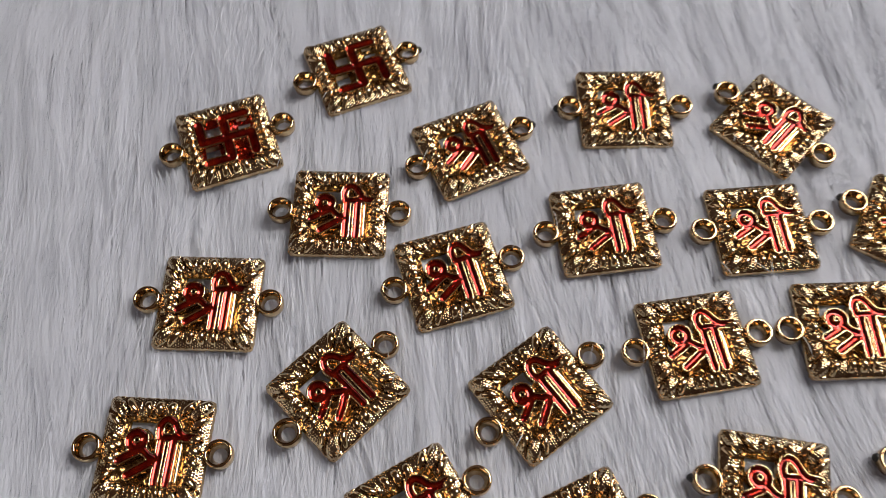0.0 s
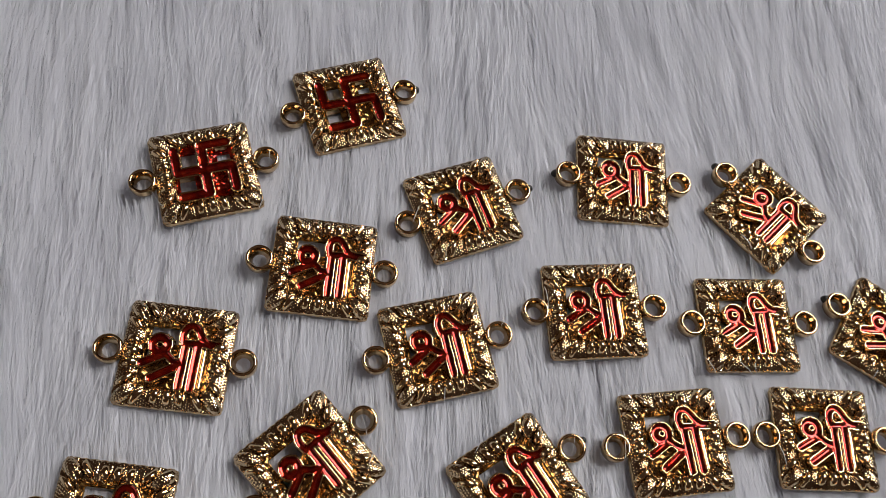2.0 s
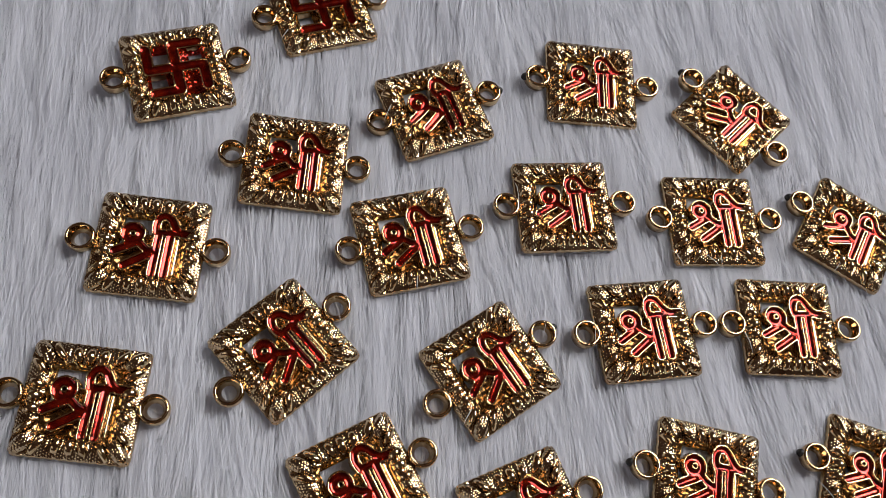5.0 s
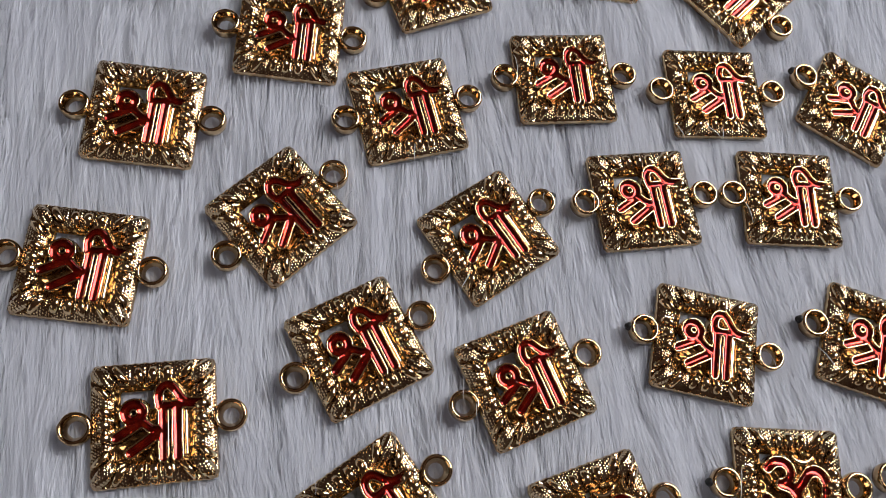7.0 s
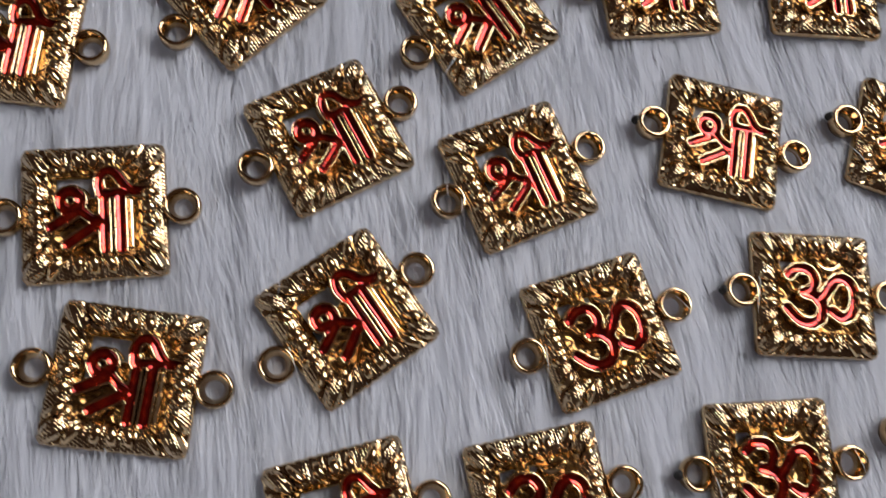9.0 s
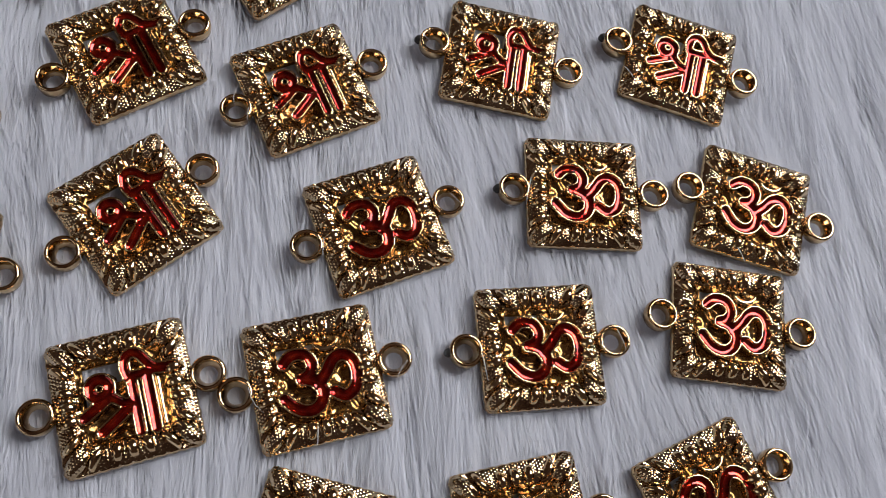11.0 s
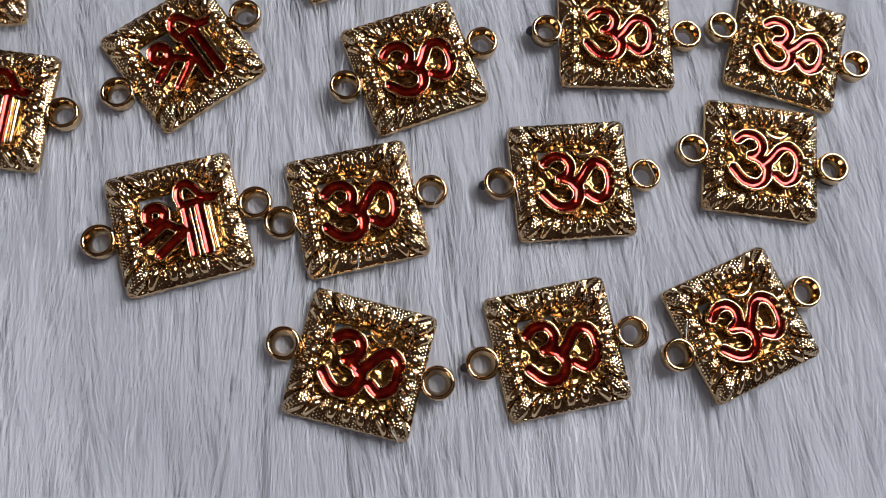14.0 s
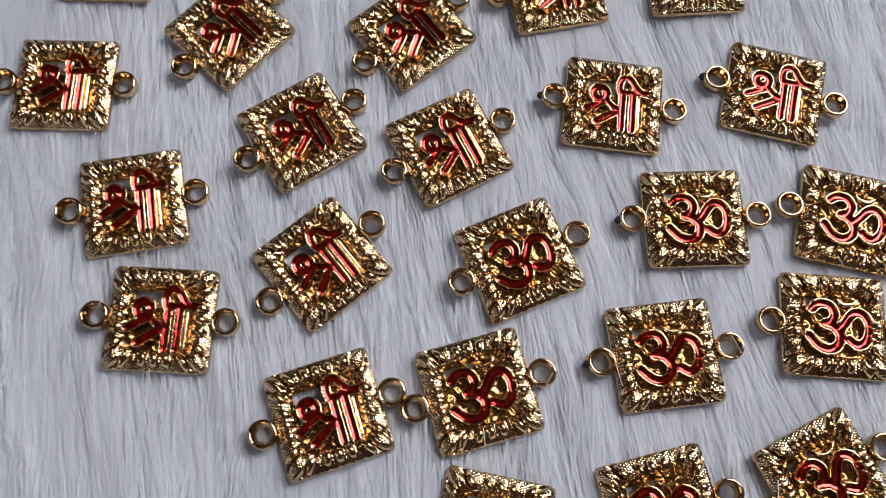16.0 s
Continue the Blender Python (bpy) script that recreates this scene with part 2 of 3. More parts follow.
def dome(name, L, Wd, Ht, mat, parent, m, seg=12, rows=5, point=0.0):
    """A low oval dome; point narrows one end to a leaf's tip."""
    verts, faces = [], []
    for j in range(rows):
        t = j / rows
        for i in range(seg):
            a = 2 * math.pi * i / seg
            r = math.cos(t * math.pi / 2)
            x, y = math.cos(a), math.sin(a)
            w = 1 - point * (0.5 + 0.5 * x) ** 1.5
            verts.append((x * L * r, y * Wd * r * w, Ht * (1 - r ** 4) - 0.35 * (j == 0)))
    verts.append((0, 0, Ht))
    for j in range(rows - 1):
        for i in range(seg):
            k = (i + 1) % seg
            faces.append((j * seg + i, j * seg + k, (j + 1) * seg + k, (j + 1) * seg + i))
    top = len(verts) - 1
    for i in range(seg):
        faces.append(((rows - 1) * seg + i, (rows - 1) * seg + (i + 1) % seg, top))
    verts = np.array(verts) * MM
    ob = link_mesh(name, verts, faces, mat, parent)
    ob.matrix_basis = m
    return ob


def leaf_mesh(parent):
    """Beaded corner leaf lying on the mitre: a long cushion with a shallow fold along its middle."""
    n1, n2 = 14, 10
    verts, faces = [], []
    for i in range(n1 + 1):
        s = i / n1
        along = 7.55 + 4.75 * s
        half = 1.36 * math.sin(math.pi * (0.1 + 0.76 * s)) ** 0.7
        for j in range(n2 + 1):
            v = -1 + 2 * j / n2
            x, y = (along - v * half) / math.sqrt(2), (along + v * half) / math.sqrt(2)
            h = 0.84 * (1 - abs(v) ** 2.6) * math.sin(math.pi * (0.1 + 0.84 * s)) ** 0.6
            h -= 0.12 * math.exp(-(v / 0.25) ** 2) * math.sin(math.pi * s)
            edge = -0.4 if abs(v) == 1 or i in (0, n1) else 0
            verts.append((x * MM, y * MM, (frame_height(max(x, y)) + h + edge) * MM))
    for i in range(n1):
        for j in range(n2):
            a = i * (n2 + 1) + j
            faces.append((a, a + n2 + 1, a + n2 + 2, a + 1))
    return link_mesh("corner_leaf", verts, faces, GOLD_HATCH, parent)


def cushion(name, a0, half, r0, r1, high, lean, mat, parent):
    """A rib across the frame: rounded over its width, following the frame's profile."""
    n1, n2 = 10, 8
    verts, faces = [], []
    for i in range(n1 + 1):
        s = i / n1
        r = r0 + (r1 - r0) * s
        w = half * (0.35 + 0.65 * math.sin(math.pi * (0.06 + 0.88 * s)) ** 0.6)
        for j in range(n2 + 1):
            v = -1 + 2 * j / n2
            a = a0 + lean * (s - 0.5) + v * w
            h = high * math.sqrt(max(0.0, 1 - v * v)) * math.sin(math.pi * (0.05 + 0.9 * s)) ** 0.6
            edge = -0.45 if abs(v) == 1 or i in (0, n1) else 0
            verts.append((a * MM, r * MM, (frame_height(r) + h + edge) * MM))
    for i in range(n1):
        for j in range(n2):
            a = i * (n2 + 1) + j
            faces.append((a, a + 1, a + n2 + 2, a + n2 + 1))
    return link_mesh(name, verts, faces, mat, parent)


def curl_mesh(parent, flip):
    """Smooth curled petal beside a corner leaf: a bent teardrop with its blunt end outwards."""
    n1, n2 = 12, 8
    verts, faces = [], []
    for i in range(n1 + 1):
        s = i / n1
        along = 6.85 + 3.5 * s
        mid = 1.72 + 0.42 * s - 0.5 * s * (1 - s)
        half = 0.72 * math.sin(math.pi * (0.05 + 0.82 * s ** 0.8)) ** 0.8
        for j in range(n2 + 1):
            v = -1 + 2 * j / n2
            off = mid + v * half
            x, y = (along - off) / math.sqrt(2), (along + off) / math.sqrt(2)
            h = 0.78 * (1 - abs(v + 0.25) ** 2 / 1.5625) * math.sin(math.pi * (0.08 + 0.84 * s)) ** 0.6
            edge = -0.4 if abs(v) == 1 or i in (0, n1) else 0
            z = frame_height(max(x, y)) + h + edge
            verts.append(((y if flip else x) * MM, (x if flip else y) * MM, z * MM))
    for i in range(n1):
        for j in range(n2):
            a = i * (n2 + 1) + j
            q = (a, a + 1, a + n2 + 2, a + n2 + 1)
            faces.append(q[::-1] if flip else q)
    return link_mesh("curled_petal", verts, faces, GOLD, parent, "smooth polished curled petal")


def ring_mesh(parent, x):
    """Cast eyelet with a rounded lip and a bore that narrows downwards."""
    prof = [(2.40, 0.25), (2.50, 1.0), (2.48, 1.9), (2.36, 2.25), (2.12, 2.38), (1.90, 2.28), (1.80, 2.05), (1.58, 1.6), (1.32, 1.0), (1.2, 0.5), (1.25, 0.15), (1.8, 0.05)]
    K = 30
    verts, faces = [], []
    for r, z in prof:
        for i in range(K):
            a = 2 * math.pi * i / K
            verts.append((r * math.cos(a) * MM, r * math.sin(a) * MM, z * MM))
    n = len(prof)
    for j in range(n):
        for i in range(K):
            k, q = (i + 1) % K, (j + 1) % n
            faces.append((j * K + i, j * K + k, q * K + k, q * K + i))
    ob = link_mesh("ring", verts, faces, GOLD, parent, "polished gold ring")
    ob.location = (x * MM, 0, 0)
    return ob


# strokes: control points in millimetres, and half the enamel's width
def arc(cx, cy, r, a0, a1, n=16):
    return [(cx + r * math.cos(radians(a0 + (a1 - a0) * i / n)), cy + r * math.sin(radians(a0 + (a1 - a0) * i / n))) for i in range(n + 1)]


def spline(pts, n=8):
    """Catmull-Rom through the control points."""
    p = [np.array(q, float) for q in ([pts[0]] + list(pts) + [pts[-1]])]
    out = []
    for i in range(1, len(p) - 2):
        for k in range(n):
            t = k / n
            out.append(0.5 * (2 * p[i] + (p[i + 1] - p[i - 1]) * t + (2 * p[i - 1] - 5 * p[i] + 4 * p[i + 1] - p[i + 2]) * t * t + (3 * p[i] - p[i - 1] - 3 * p[i + 1] + p[i + 2]) * t ** 3))
    out.append(p[-2])
    return [tuple(q) for q in out]


SHRI = [
    ([(1.4, 2.0), (1.4, -5.4)], 0.55),
    ([(3.4, 2.0), (3.4, -5.4)], 0.58),
    (spline([(1.0, 2.2), (0.75, 3.6), (1.2, 4.9), (2.1, 5.3), (3.0, 4.8), (3.9, 3.4), (4.7, 2.6), (5.6, 2.35)]), 0.52),
    ([(5.2, 2.35), (7.0, 2.25)], 0.6),
    ([(0.9, 2.1), (4.2, 2.3)], 0.45),
    (arc(-2.8, 1.5, 1.25, 0, 360, 24), 0.62),
    ([(-1.9, 0.4), (-0.3, -1.0), (1.2, -1.6)], 0.48),
    ([(-5.3, -2.0), (-2.3, -0.3)], 0.58),
    ([(-3.3, -4.4), (0.2, -2.1)], 0.6),
]
OM = [
    (spline([(-4.2, 2.5), (-2.9, 3.5), (-1.1, 3.3), (-0.3, 1.9), (-0.9, 0.5), (-2.1, 0.0)]), 0.66),
    (spline([(-2.1, 0.0), (-0.5, -0.5), (0.5, -1.8), (0.1, -3.6), (-1.4, -4.5), (-3.2, -4.0), (-4.8, -2.3)]), 0.70),
    (spline([(0.0, -1.2), (1.4, 0.2), (2.6, 1.8), (4.0, 2.3), (5.3, 1.3), (5.6, -0.6), (5.0, -2.6), (3.5, -3.5), (2.1, -2.6)]), 0.70),
]
SWASTIKA = [
    ([(0.0, -4.9), (0.0, 4.9)], 0.78),
    ([(-4.9, 0.0), (4.9, 0.0)], 0.78),
    ([(0.0, 4.9), (4.7, 4.9)], 0.78),
    ([(4.9, 0.0), (4.9, -4.7)], 0.78),
    ([(0.0, -4.9), (-4.7, -4.9)], 0.78),
    ([(-4.9, 0.0), (-4.9, 4.7)], 0.78),
]


def field(strokes, xs, ys):
    """Distance from each grid point to the edge of the strokes' union; negative inside."""
    X, Y = np.meshgrid(xs, ys, indexing="ij")
    d = np.full(X.shape, 99.0)
    for pts, w in strokes:
        for (x0, y0), (x1, y1) in zip(pts, pts[1:]):
            dx, dy = x1 - x0, y1 - y0
            t = np.clip(((X - x0) * dx + (Y - y0) * dy) / (dx * dx + dy * dy + 1e-12), 0, 1)
            d = np.minimum(d, np.hypot(X - x0 - t * dx, Y - y0 - t * dy) - w)
    return d


def contours(d, xs, ys, level):
    """Closed outlines of the field at a level."""
    inside = d < level
    after = {}

    def cross(i0, j0, i1, j1):
        a, b = d[i0, j0] - level, d[i1, j1] - level
        t = a / (a - b)
        return (xs[i0] + t * (xs[i1] - xs[i0]), ys[j0] + t * (ys[j1] - ys[j0]))

    place = {}
    for i in range(len(xs) - 1):
        for j in range(len(ys) - 1):
            c = [(i, j), (i + 1, j), (i + 1, j + 1), (i, j + 1)]
            q = [inside[k] for k in c]
            if all(q) or not any(q):
                continue
            enter, leave = [], []
            for k in range(4):
                a, b = c[k], c[(k + 1) % 4]
                if q[k] != q[(k + 1) % 4]:
                    key = (min(a, b), max(a, b))
                    place[key] = cross(*key[0], *key[1])
                    (leave if q[k] else enter).append(key)
            for a, b in zip(leave, enter):
                after[a] = b
    loops = []
    while after:
        start, _ = next(iter(after.items()))
        loop, at = [], start
        while at in after:
            loop.append(place[at])
            at = after.pop(at)
        if len(loop) > 8:
            loops.append(np.array(loop))
    return loops


def even(loop, step):
    """A closed outline, smoothed and walked at even steps."""
    p = loop
    for _ in range(2):
        p = 0.25 * np.roll(p, 1, 0) + 0.5 * p + 0.25 * np.roll(p, -1, 0)
    q = np.vstack([p, p[:1]])
    s = np.r_[0, np.cumsum(np.hypot(*np.diff(q, axis=0).T))]
    n = max(8, int(s[-1] / step))
    t = np.linspace(0, s[-1], n, endpoint=False)
    return np.c_[np.interp(t, s, q[:, 0]), np.interp(t, s, q[:, 1])]


def symbol(strokes, parent, word):
    """Raised gold outline walls with red enamel poured between them."""
    xs, ys = np.arange(-7.0, 8.0, 0.16), np.arange(-6.6, 6.8, 0.16)
    d = field(strokes, xs, ys)
    sect = [(-0.17, 0.6), (-0.17, 2.1), (-0.12, 2.28), (0.0, 2.34), (0.12, 2.28), (0.18, 2.1), (0.24, 0.6)]
    verts, faces = [], []
    for loop in contours(d, xs, ys, 0.14):
        p = even(loop, 0.2)
        tg = np.roll(p, -1, 0) - np.roll(p, 1, 0)
        tg /= np.linalg.norm(tg, axis=1)[:, None] + 1e-9
        nm = np.c_[tg[:, 1], -tg[:, 0]]
        k0, n, w = len(verts), len(p), len(sect)
        for a, b in zip(p, nm):
            for o, z in sect:
                verts.append(((a[0] + b[0] * o) * MM, (a[1] + b[1] * o) * MM, z * MM))
        for i in range(n):
            j = (i + 1) % n
            for k in range(w - 1):
                faces.append((k0 + i * w + k, k0 + j * w + k, k0 + j * w + k + 1, k0 + i * w + k + 1))
    rim = link_mesh("symbol_outline", verts, faces, GOLD, parent, "raised gold outline of the " + word)
    idx, verts, faces = {}, [], []

    def vid(i, j):
        if (i, j) not in idx:
            idx[i, j] = len(verts)
            dip = 1.64 + 0.32 * math.exp(min(0.0, d[i, j]) / 0.28)
            verts.append((xs[i] * MM, ys[j] * MM, dip * MM))
        return idx[i, j]

    for i in range(len(xs) - 1):
        for j in range(len(ys) - 1):
            if d[i:i + 2, j:j + 2].max() < 0.20:
                faces.append((vid(i, j), vid(i + 1, j), vid(i + 1, j + 1), vid(i, j + 1)))
    fill = link_mesh("enamel", verts, faces, ENAMEL, parent, "glossy translucent red enamel")
    return d, xs, ys


def back_plate(parent, holes, strokes):
    """The sunken field: a relief plate with pierced openings."""
    n = 48
    g = np.linspace(-INNER + 0.1, INNER - 0.1, n + 1)
    dist = field(strokes, g, g)
    keep = np.ones((n, n), bool)
    for i in range(n):
        for j in range(n):
            x, y = (g[i] + g[i + 1]) / 2, (g[j] + g[j + 1]) / 2
            for x0, y0, x1, y1 in holes:
                if x0 < x < x1 and y0 < y < y1 and dist[i, j] > 0.3:
                    keep[i, j] = False
    verts, faces, idx = [], [], {}

    def vid(i, j, low):
        if (i, j, low) not in idx:
            x, y = g[i], g[j]
            r = max(abs(x), abs(y))
            z = 0.7 + 0.55 * noise.noise((x * 0.9, y * 0.9, 3.1)) + 0.35 * max(0.0, r - 4.2) + 0.25 * math.exp(-max(0.0, dist[i, j]) / 0.5)
            idx[i, j, low] = len(verts)
            verts.append((x * MM, y * MM, (0.1 if low else z) * MM))
        return idx[i, j, low]

    for i in range(n):
        for j in range(n):
            if not keep[i, j]:
                continue
            faces.append((vid(i, j, 0), vid(i + 1, j, 0), vid(i + 1, j + 1, 0), vid(i, j + 1, 0)))
            for (di, dj), (a, b) in {(0, -1): ((i, j), (i + 1, j)), (1, 0): ((i + 1, j), (i + 1, j + 1)), (0, 1): ((i + 1, j + 1), (i, j + 1)), (-1, 0): ((i, j + 1), (i, j))}.items():
                p, q = i + di, j + dj
                if not (0 <= p < n and 0 <= q < n) or not keep[p, q]:
                    faces.append((vid(*a, 1), vid(*b, 1), vid(*b, 0), vid(*a, 0)))
    # the sunken ground's shade is painted by its darker gold
    return link_mesh("back_plate", verts, faces, GOLD_SHADE, parent, "recessed gold ground with shade in its colour and pierced openings")


def connector(kind):
    strokes, word, holes = {
        "shri": (SHRI, "shri sign", [(-4.9, 2.2, 0.4, 5.0), (-5.2, -1.4, -3.6, 0.9)]),
        "om": (OM, "om sign", [(-5.0, 3.4, -2.6, 5.0), (-0.8, 4.2, 0.3, 5.0)]),
        "swastika": (SWASTIKA, "swastika sign", [(-3.8, 0.9, -0.9, 4.4), (2.6, 0.9, 4.9, 3.2), (-4.9, -3.4, -2.0, -0.9)]),
    }[kind]
    top = new("connector_charm")
    frame_mesh(top)
    back_plate(top, holes, strokes)
    symbol(strokes, top, word)
    if kind == "om":
        # crescent and dot over the sign
        bm = bmesh.new()
        arcp = arc(2.1, 5.6, 2.0, 208, 332, 14)
        prev = None
        for i, (x, y) in enumerate(arcp):
            w = 0.12 + 0.38 * math.sin(math.pi * i / 14)
            dx, dy = x - 2.1, y - 5.6
            q = [bm.verts.new(((2.1 + dx * (1 + s * w / 2.0)) * MM, (5.6 + dy * (1 + s * w / 2.0)) * MM, z * MM)) for s, z in ((1, 0.6), (0.9, 1.9), (0, 2.1), (-0.9, 1.9), (-1, 0.6))]
            if prev:
                for k in range(4):
                    bm.faces.new((prev[k], q[k], q[k + 1], prev[k + 1]))
            prev = q
        part("crescent", bm, GOLD, top, "raised gold crescent")
        dome("dot", 0.55, 0.55, 1.0, GOLD, top, pose(2.1 * MM, 5.15 * MM, 1.1 * MM, 0, 0, 45), 8, 4)
    if kind == "shri":
        # plain gold bar beside the upright strokes
        bm = bmesh.new()
        q = [[bm.verts.new((x * MM, y * MM, z * MM)) for x, z in ((4.35, 0.6), (4.38, 1.86), (4.52, 1.95), (5.0, 1.74), (5.1, 0.6))] for y in (-5.2, -5.05, 1.2, 1.4)]
        for a, b in zip(q, q[1:]):
            for k in range(4):
                bm.faces.new((a[k], b[k], b[k + 1], a[k + 1]))
        bm.faces.new(q[0])
        bm.faces.new(q[-1][::-1])
        part("bar", bm, GOLD, top, "plain polished gold bar")
    leaf = leaf_mesh(top)
    ribs = [cushion("rib", x, half, 5.4, 8.45, high, lean, GOLD, top) for x, half, high, lean in ((-1.95, 0.82, 0.88, -0.5), (0.0, 0.88, 0.98, 0.0), (1.95, 0.82, 0.88, 0.5))]
    curls = [curl_mesh(top, False), curl_mesh(top, True)]
    for s in range(1, 4):
        for piece in [leaf] + ribs + curls:
            o = new(piece.name.split(".")[0], piece.data)
            o.parent, o.matrix_basis = top, pose(0, 0, 0, 0, 0, 90 * s)
    r1 = ring_mesh(top, -RING_AT)
    r2 = new("ring", r1.data)
    r2.parent, r2.location = top, (RING_AT * MM, 0, 0)
    tagged(r2, "polished gold ring")
    return top


PLACES = [
    ("A1", -43.29, 60.56, 33.7),
    ("A2", -23.63, 83.99, 35.9),
    ("B1", -16.70, 50.30, 13.1),
    ("B2", 3.93, 70.54, 38.0),
    ("B3", 31.88, 87.72, 15.2),
    ("B4", 61.36, 91.02, -29.0),
    ("C1", -34.01, 26.68, 12.4),
    ("C2", 7.55, 42.93, 31.3),
    ("C3", 32.77, 59.41, 21.4),
    ("C4", 61.25, 66.71, 19.7),
    ("D1", -33.01, -1.09, 11.2),
    ("D2", -6.47, 16.97, 58.7),
    ("D3", 27.58, 24.79, 51.0),
    ("D4", 52.36, 40.62, 24.0),
    ("D5", 78.63, 50.18, 16.1),
    ("E1", -13.04, -20.60, 22.7),
    ("E2", 12.56, -0.26, 44.8),
    ("E3", 39.78, 2.90, 39.8),
    ("E4", 67.97, 18.23, 5.8),
    ("F1", -1.61, -39.91, 9.9),
    ("F2", 22.80, -23.89, 51.9),
    ("F3", 56.72, -15.26, 35.7),
    ("F4", 86.03, -0.60, 14.5),
    ("F5", 113.56, 5.47, -0.3),
    ("G1", 30.68, -49.09, 31.1),
    ("G2", 54.58, -39.73, 28.5),
    ("G3", 84.57, -26.45, 19.9),
    ("G4", 112.64, -14.82, 8.6),
    ("H1", 61.43, -61.63, 0.9),
    ("H2", 88.12, -52.02, 26.9),
    ("H3", 113.97, -41.11, 40.4),
    ("C5", 88.4, 73.6, -14.0),
    ("E5", 97.3, 27.6, -1.0),
]
TILT = {}
NUBS = {"A2": 1, "B4": -1, "C5": -1, "D3": 1, "E4": -1, "E5": -1, "F4": -1, "H2": -1, "G3": -1, "B3": -1, "B2": 1}
WORDS = {
    "shri": "square gold-plated connector charm with red enamel shri sign on white fur",
    "om": "square gold-plated connector charm with red enamel om sign on white fur",
    "swastika": "square gold-plated connector charm with red enamel swastika on white fur",
}
OMS = {"F3", "F4", "F5", "G2", "G3", "G4", "H1", "H2", "H3"}
nub_mesh = None
made = {}
spots = []
tilts = random.Random(5)
for key, px, py, turn in PLACES:
    kind = "om" if key in OMS else "swastika" if key[0] == "A" else "shri"
    tx, ty = TILT.get(key, (tilts.uniform(-1.2, 1.2), tilts.uniform(-1.2, 1.2)))
    m = pose(px * MM, py * MM, BASE_Z * MM, 0, 0, turn) @ pose(0, 0, 0, tx, ty, 0)
    spots.append((px, py, turn))
    if kind not in made:
        ob = connector(kind)
        ob.matrix_basis = m
        made[kind] = ob
        tagged(ob, WORDS[kind], "charm", "charms laid out on the fur")
    else:
        ob = copy_thing(made[kind], m)
nubs_for = [(ob_key, side) for ob_key, side in NUBS.items()]
bpy.context.view_layer.update()
tops = [o for o in scene.objects if o.name.startswith("connector_charm")]
for key, side in nubs_for:
    i = [p[0] for p in PLACES].index(key)
    px, py, turn = PLACES[i][1:]
    ob = min(tops, key=lambda o: (o.matrix_basis.translation - Vector((px * MM, py * MM, BASE_Z * MM))).length)
    m = pose(side * (RING_AT + 2.45) * MM, 0, 1.25 * MM, 0, 0, 0 if side > 0 else 180)
    if nub_mesh is None:
        nub_mesh = dome("casting_nub", 0.8, 0.75, 0.8, DARK, ob, m, 10, 4, 0.05).data
        tagged(ob.children[-1], "dark broken casting nub")
    else:
        o = new("casting_nub", nub_mesh)
        o.parent, o.matrix_basis = ob, m
        tagged(o, "dark broken casting nub")
    if key != "A1":
        tagged(ob, ob["label"].replace("gold-plated connector charm with red enamel", "gold charm, dark nub, red enamel"))

# one charm's sunken ground is flooded with enamel
for o in made["swastika"].children:
    if o.name.startswith("back_plate"):
        o.material_slots[0].link = "OBJECT"
        o.material_slots[0].material = ENAMEL
        tagged(o, "recessed ground flooded with red enamel")
tagged(made["swastika"], "square gold connector charm, swastika and ground flooded with red enamel")

# ---- the fur blanket ----
FX0, FX1, FY0, FY1 = -230.0, 270.0, -190.0, 290.0
LIE = radians(-70.0)


def blanket():
    n = 60
    verts, faces = [], []
    for z in (0, -2.0):
        for i in range(n + 1):
            for j in range(n + 1):
                x, y = FX0 + (FX1 - FX0) * i / n, FY0 + (FY1 - FY0) * j / n
                verts.append((x * MM, y * MM, (-6.8 + z + 0.3 * noise.noise((x * 0.03, y * 0.03, 0))) * MM))
    k = (n + 1) ** 2
    for i in range(n):
        for j in range(n):
            a = i * (n + 1) + j
            faces.append((a, a + n + 1, a + n + 2, a + 1))
            faces.append((k + a, k + a + 1, k + a + n + 2, k + a + n + 1))
    edge = [i * (n + 1) for i in range(n + 1)] + [n * (n + 1) + j for j in range(1, n + 1)] + [i * (n + 1) + n for i in range(n - 1, -1, -1)] + [j for j in range(n - 1, 0, -1)]
    for a, b in zip(edge, edge[1:] + edge[:1]):
        faces.append((a, k + a, k + b, b))
    ob = link_mesh("fur_blanket", verts, faces, CLOTH)
    return tagged(ob, "soft white long-haired faux fur blanket spread flat", "blanket")


rug = blanket()


def smooth_noise(rng, x, y, cell):
    """Value noise on a grid of that cell, in millimetres."""
    g = rng.random((int(600 / cell) + 4, int(600 / cell) + 4))
    u, v = (x + 250) / cell, (y + 220) / cell
    i, j = np.floor(u).astype(int), np.floor(v).astype(int)
    i, j = np.clip(i, 0, g.shape[0] - 2), np.clip(j, 0, g.shape[1] - 2)
    a, b = u - i, v - j
    a, b = a * a * (3 - 2 * a), b * b * (3 - 2 * b)
    return g[i, j] * (1 - a) * (1 - b) + g[i + 1, j] * a * (1 - b) + g[i, j + 1] * (1 - a) * b + g[i + 1, j + 1] * a * b


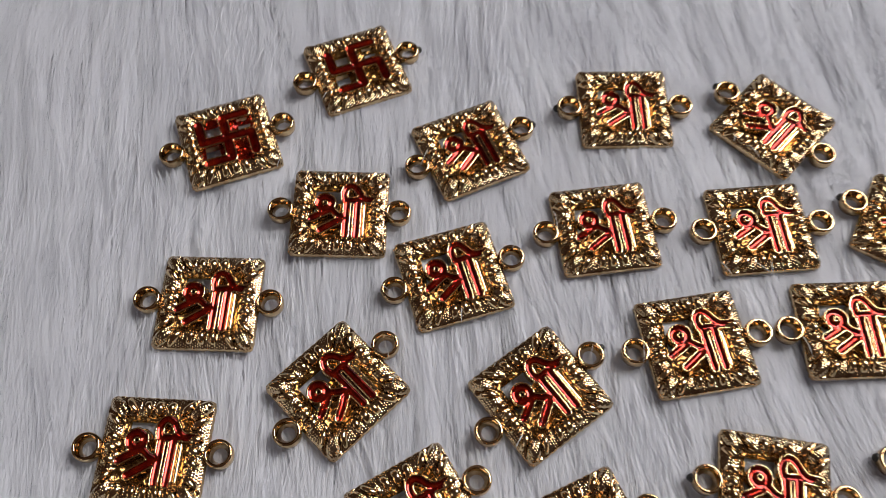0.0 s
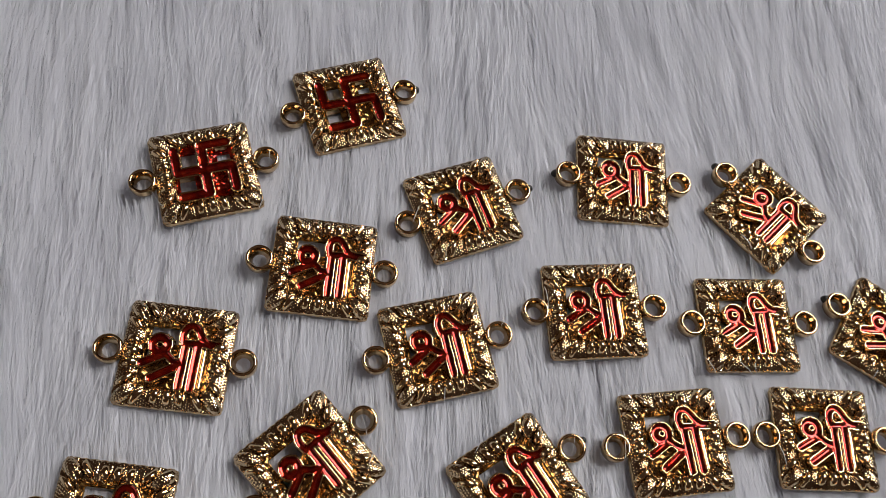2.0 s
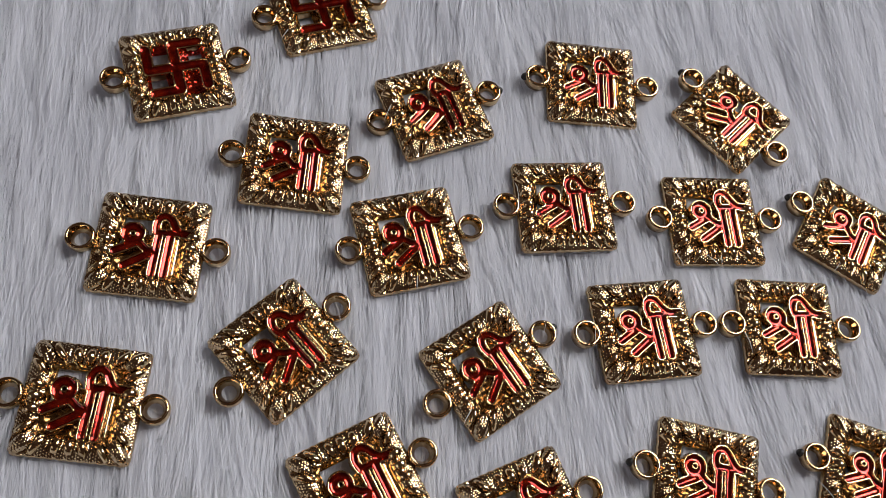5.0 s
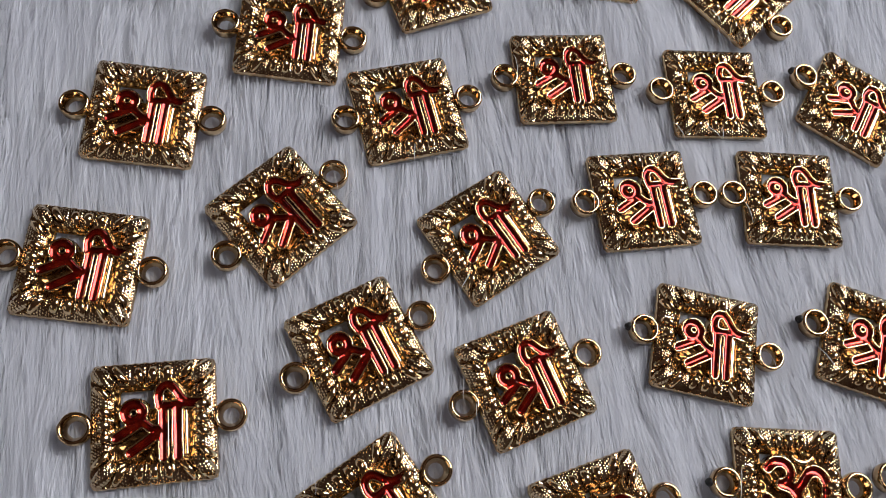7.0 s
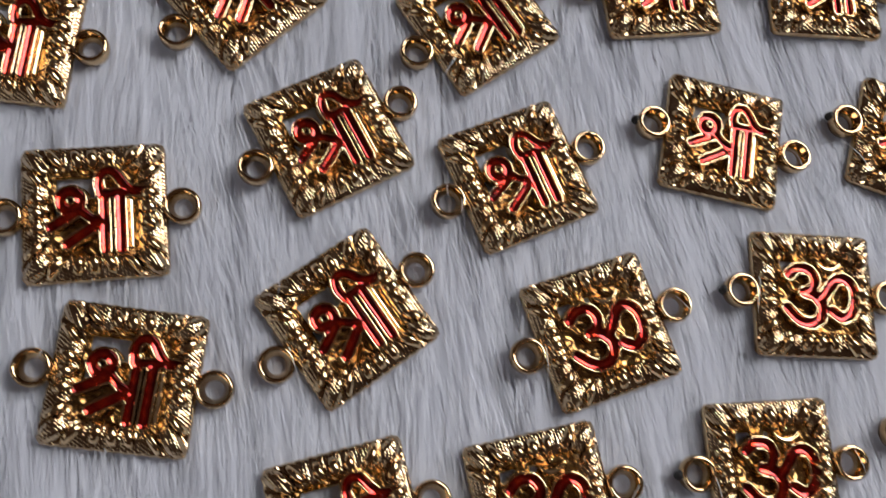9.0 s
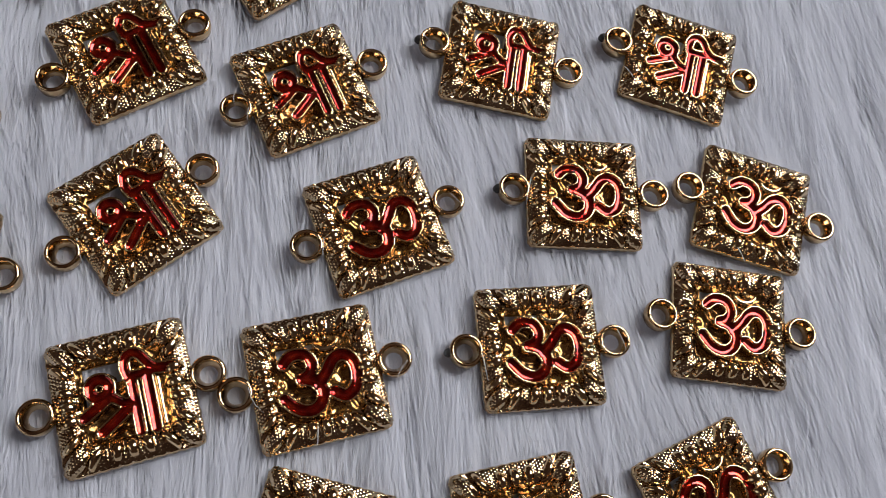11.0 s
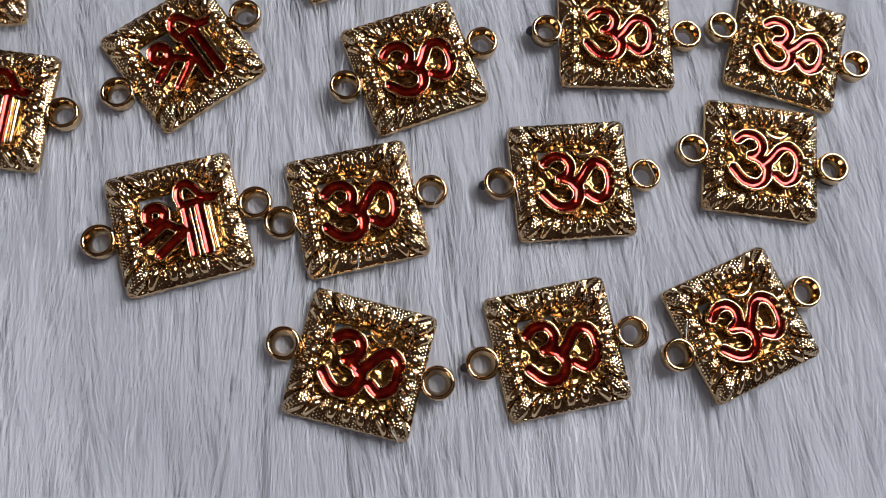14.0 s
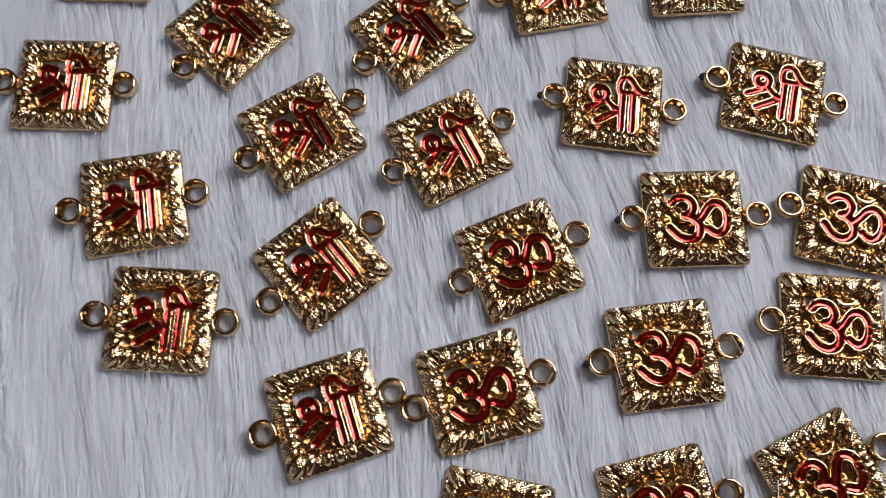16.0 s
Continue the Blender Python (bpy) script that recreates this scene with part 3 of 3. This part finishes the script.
def pile(count, x0, x1, y0, y1, length, width, height, seed, clear=None):
    """Hair lying along the nap in loose locks; pressed flat under the charms."""
    rng = np.random.default_rng(seed)
    x, y = rng.uniform(x0, x1, count), rng.uniform(y0, y1, count)
    if clear:
        out = (x < clear[0]) | (x > clear[1]) | (y < clear[2]) | (y > clear[3])
        x, y = x[out], y[out]
        count = len(x)
    # locks: noise drawn out along the nap
    c, s = math.cos(LIE), math.sin(LIE)
    along, across = x * c + y * s, -x * s + y * c
    lock = smooth_noise(rng, across * 2.2, along * 0.35, 8.0)
    lock2 = smooth_noise(rng, across, along * 0.4, 12.0)
    big = smooth_noise(rng, x, y, 40.0)
    # tufts: every hair belongs to one, leans with it and closes up towards its middle
    wide, run = 3.4, 13.0
    sway = across + 2.4 * (smooth_noise(rng, x, y, 14.0) - 0.5) + rng.normal(0, 0.35, count)
    col = np.floor(sway / wide).astype(int)
    row = np.floor(along / run + (col * 0.618) % 1.0 + rng.normal(0, 0.12, count)).astype(int)
    table = rng.random((4, 4096))
    tuft = (col * 73 + row * 191) % 4096
    middle = (col + 0.5) * wide + (table[0][tuft] - 0.5) * 1.6
    gather = (middle - sway) * 0.35
    ang = LIE + (lock - 0.5) * 0.3 + (big - 0.5) * 0.42 + (table[1][tuft] - 0.5) * 0.16 + rng.normal(0, 0.045, count)
    ln = length * rng.uniform(0.6, 1.25, count)
    ang += np.arctan2(gather, ln)
    top = height * (0.46 + 0.27 * lock2 + 0.12 * big + 0.2 * table[2][tuft] + 0.10 * rng.random(count))
    top *= 1 - 0.10 * np.minimum(1.0, abs(middle - sway) / (0.5 * wide))
    K = 4
    bend = rng.normal(0, 0.10, count)
    px, py, pz = [x], [y], [np.full(count, -6.6)]
    for k in range(1, K):
        a = ang + bend * k / K
        px.append(px[-1] + np.cos(a) * ln / (K - 1))
        py.append(py[-1] + np.sin(a) * ln / (K - 1))
        t = k / (K - 1)
        pz.append(-6.6 + top * (1 - (1 - t) ** 2.2) * (1 - 0.12 * t))
    P = np.stack([np.stack(px, 1), np.stack(py, 1), np.stack(pz, 1)], 2)
    for cx, cy, turn in spots:
        tc, ts = math.cos(radians(turn)), math.sin(radians(turn))
        near = np.flatnonzero((abs(x - cx) < 36) & (abs(y - cy) < 36))
        q = P[near]
        u, v = (q[..., 0] - cx) * tc + (q[..., 1] - cy) * ts, -(q[..., 0] - cx) * ts + (q[..., 1] - cy) * tc
        under = ((abs(u) < 9.3) & (abs(v) < 9.3)) | (np.hypot(abs(u) - RING_AT, v) < 2.9)
        q[..., 2] = np.where(under, np.minimum(q[..., 2], BASE_Z - 0.1), q[..., 2])
        P[near] = q
    wid = width * rng.uniform(0.6, 1.3, count)
    taper = np.array([1.0, 1.0, 0.8, 0.06])
    side = np.stack([-np.sin(ang), np.cos(ang), rng.normal(0, 0.13, count)], 1)
    side /= np.linalg.norm(side, axis=1)[:, None]
    off = side[:, None, :] * (wid[:, None] * taper[None])[..., None] * 0.5
    V = np.stack([P - off, P + off], 2).reshape(-1, 3) * MM
    base = (np.arange(count) * K * 2)[:, None]
    quad = np.array([[2 * k, 2 * k + 1, 2 * k + 3, 2 * k + 2] for k in range(K - 1)]).reshape(1, -1)
    F = (base + quad).reshape(-1, 4)
    me = bpy.data.meshes.new("fur_nap")
    me.vertices.add(len(V))
    me.vertices.foreach_set("co", V.ravel())
    me.loops.add(F.size)
    me.loops.foreach_set("vertex_index", F.ravel())
    me.polygons.add(len(F))
    me.polygons.foreach_set("loop_start", np.arange(0, F.size, 4))
    me.polygons.foreach_set("use_smooth", np.ones(len(F), bool))
    me.update()
    me.validate()
    me.materials.append(FUR)
    ob = new("fur_nap", me)
    ob.parent = rug
    return tagged(ob, "long white fur fibres combed one way", "", "", "stuff")


pile(290000, -135, 160, -95, 188, 22.0, 0.085, 6.6, 11)
pile(46000, -130, 155, -92, 185, 14.0, 0.15, 7.2, 14)
pile(30000, FX0 + 4, FX1 - 4, FY0 + 24, FY1 - 4, 20.0, 0.6, 4.6, 12, (-131, 156, -98, 188))


def stray(seed, per):
    """Single hairs that curl up over the lower edges of the charms."""
    rng = np.random.default_rng(seed)
    verts, faces = [], []
    for cx, cy, turn in spots:
        for _ in range(rng.poisson(per)):
            if rng.random() < 0.5:
                side = rng.choice([-1.0, 1.0])
                u, v = side * RING_AT + rng.uniform(-2.2, 2.2), rng.uniform(-2.2, 2.2)
            else:
                e = rng.uniform(-9, 9)
                u, v = [(e, -9.0), (-9.0, e), (9.0, e), (e, 9.0)][rng.integers(4)]
            tc, ts = math.cos(radians(turn)), math.sin(radians(turn))
            x, y = cx + u * tc - v * ts, cy + u * ts + v * tc
            a = LIE + rng.normal(0, 0.35)
            back, over = rng.uniform(6, 10), rng.uniform(1.0, 3.0)
            bow = rng.normal(0, 0.5)
            high = rng.uniform(0.7, 1.2)
            k0 = len(verts)
            for t, z, w in ((-1.0, -5.5, 1), (-0.6, -2.5, 1), (-0.25, 0.2, 1), (0.0, high, 0.9), (0.5, high + 0.15, 0.7), (1.0, high, 0.1)):
                d = t * (back if t < 0 else over)
                px, py = x + d * math.cos(a) - bow * t * t * math.sin(a), y + d * math.sin(a) + bow * t * t * math.cos(a)
                for q in (-0.045, 0.045):
                    verts.append(((px - q * w * math.sin(a)) * MM, (py + q * w * math.cos(a)) * MM, z * MM))
            for i in range(5):
                faces.append((k0 + 2 * i, k0 + 2 * i + 1, k0 + 2 * i + 3, k0 + 2 * i + 2))
    ob = link_mesh("stray_hair", verts, faces, FUR, rug)
    tagged(ob, "single white hairs over the charms", "", "", "stuff")


stray(21, 1.3)
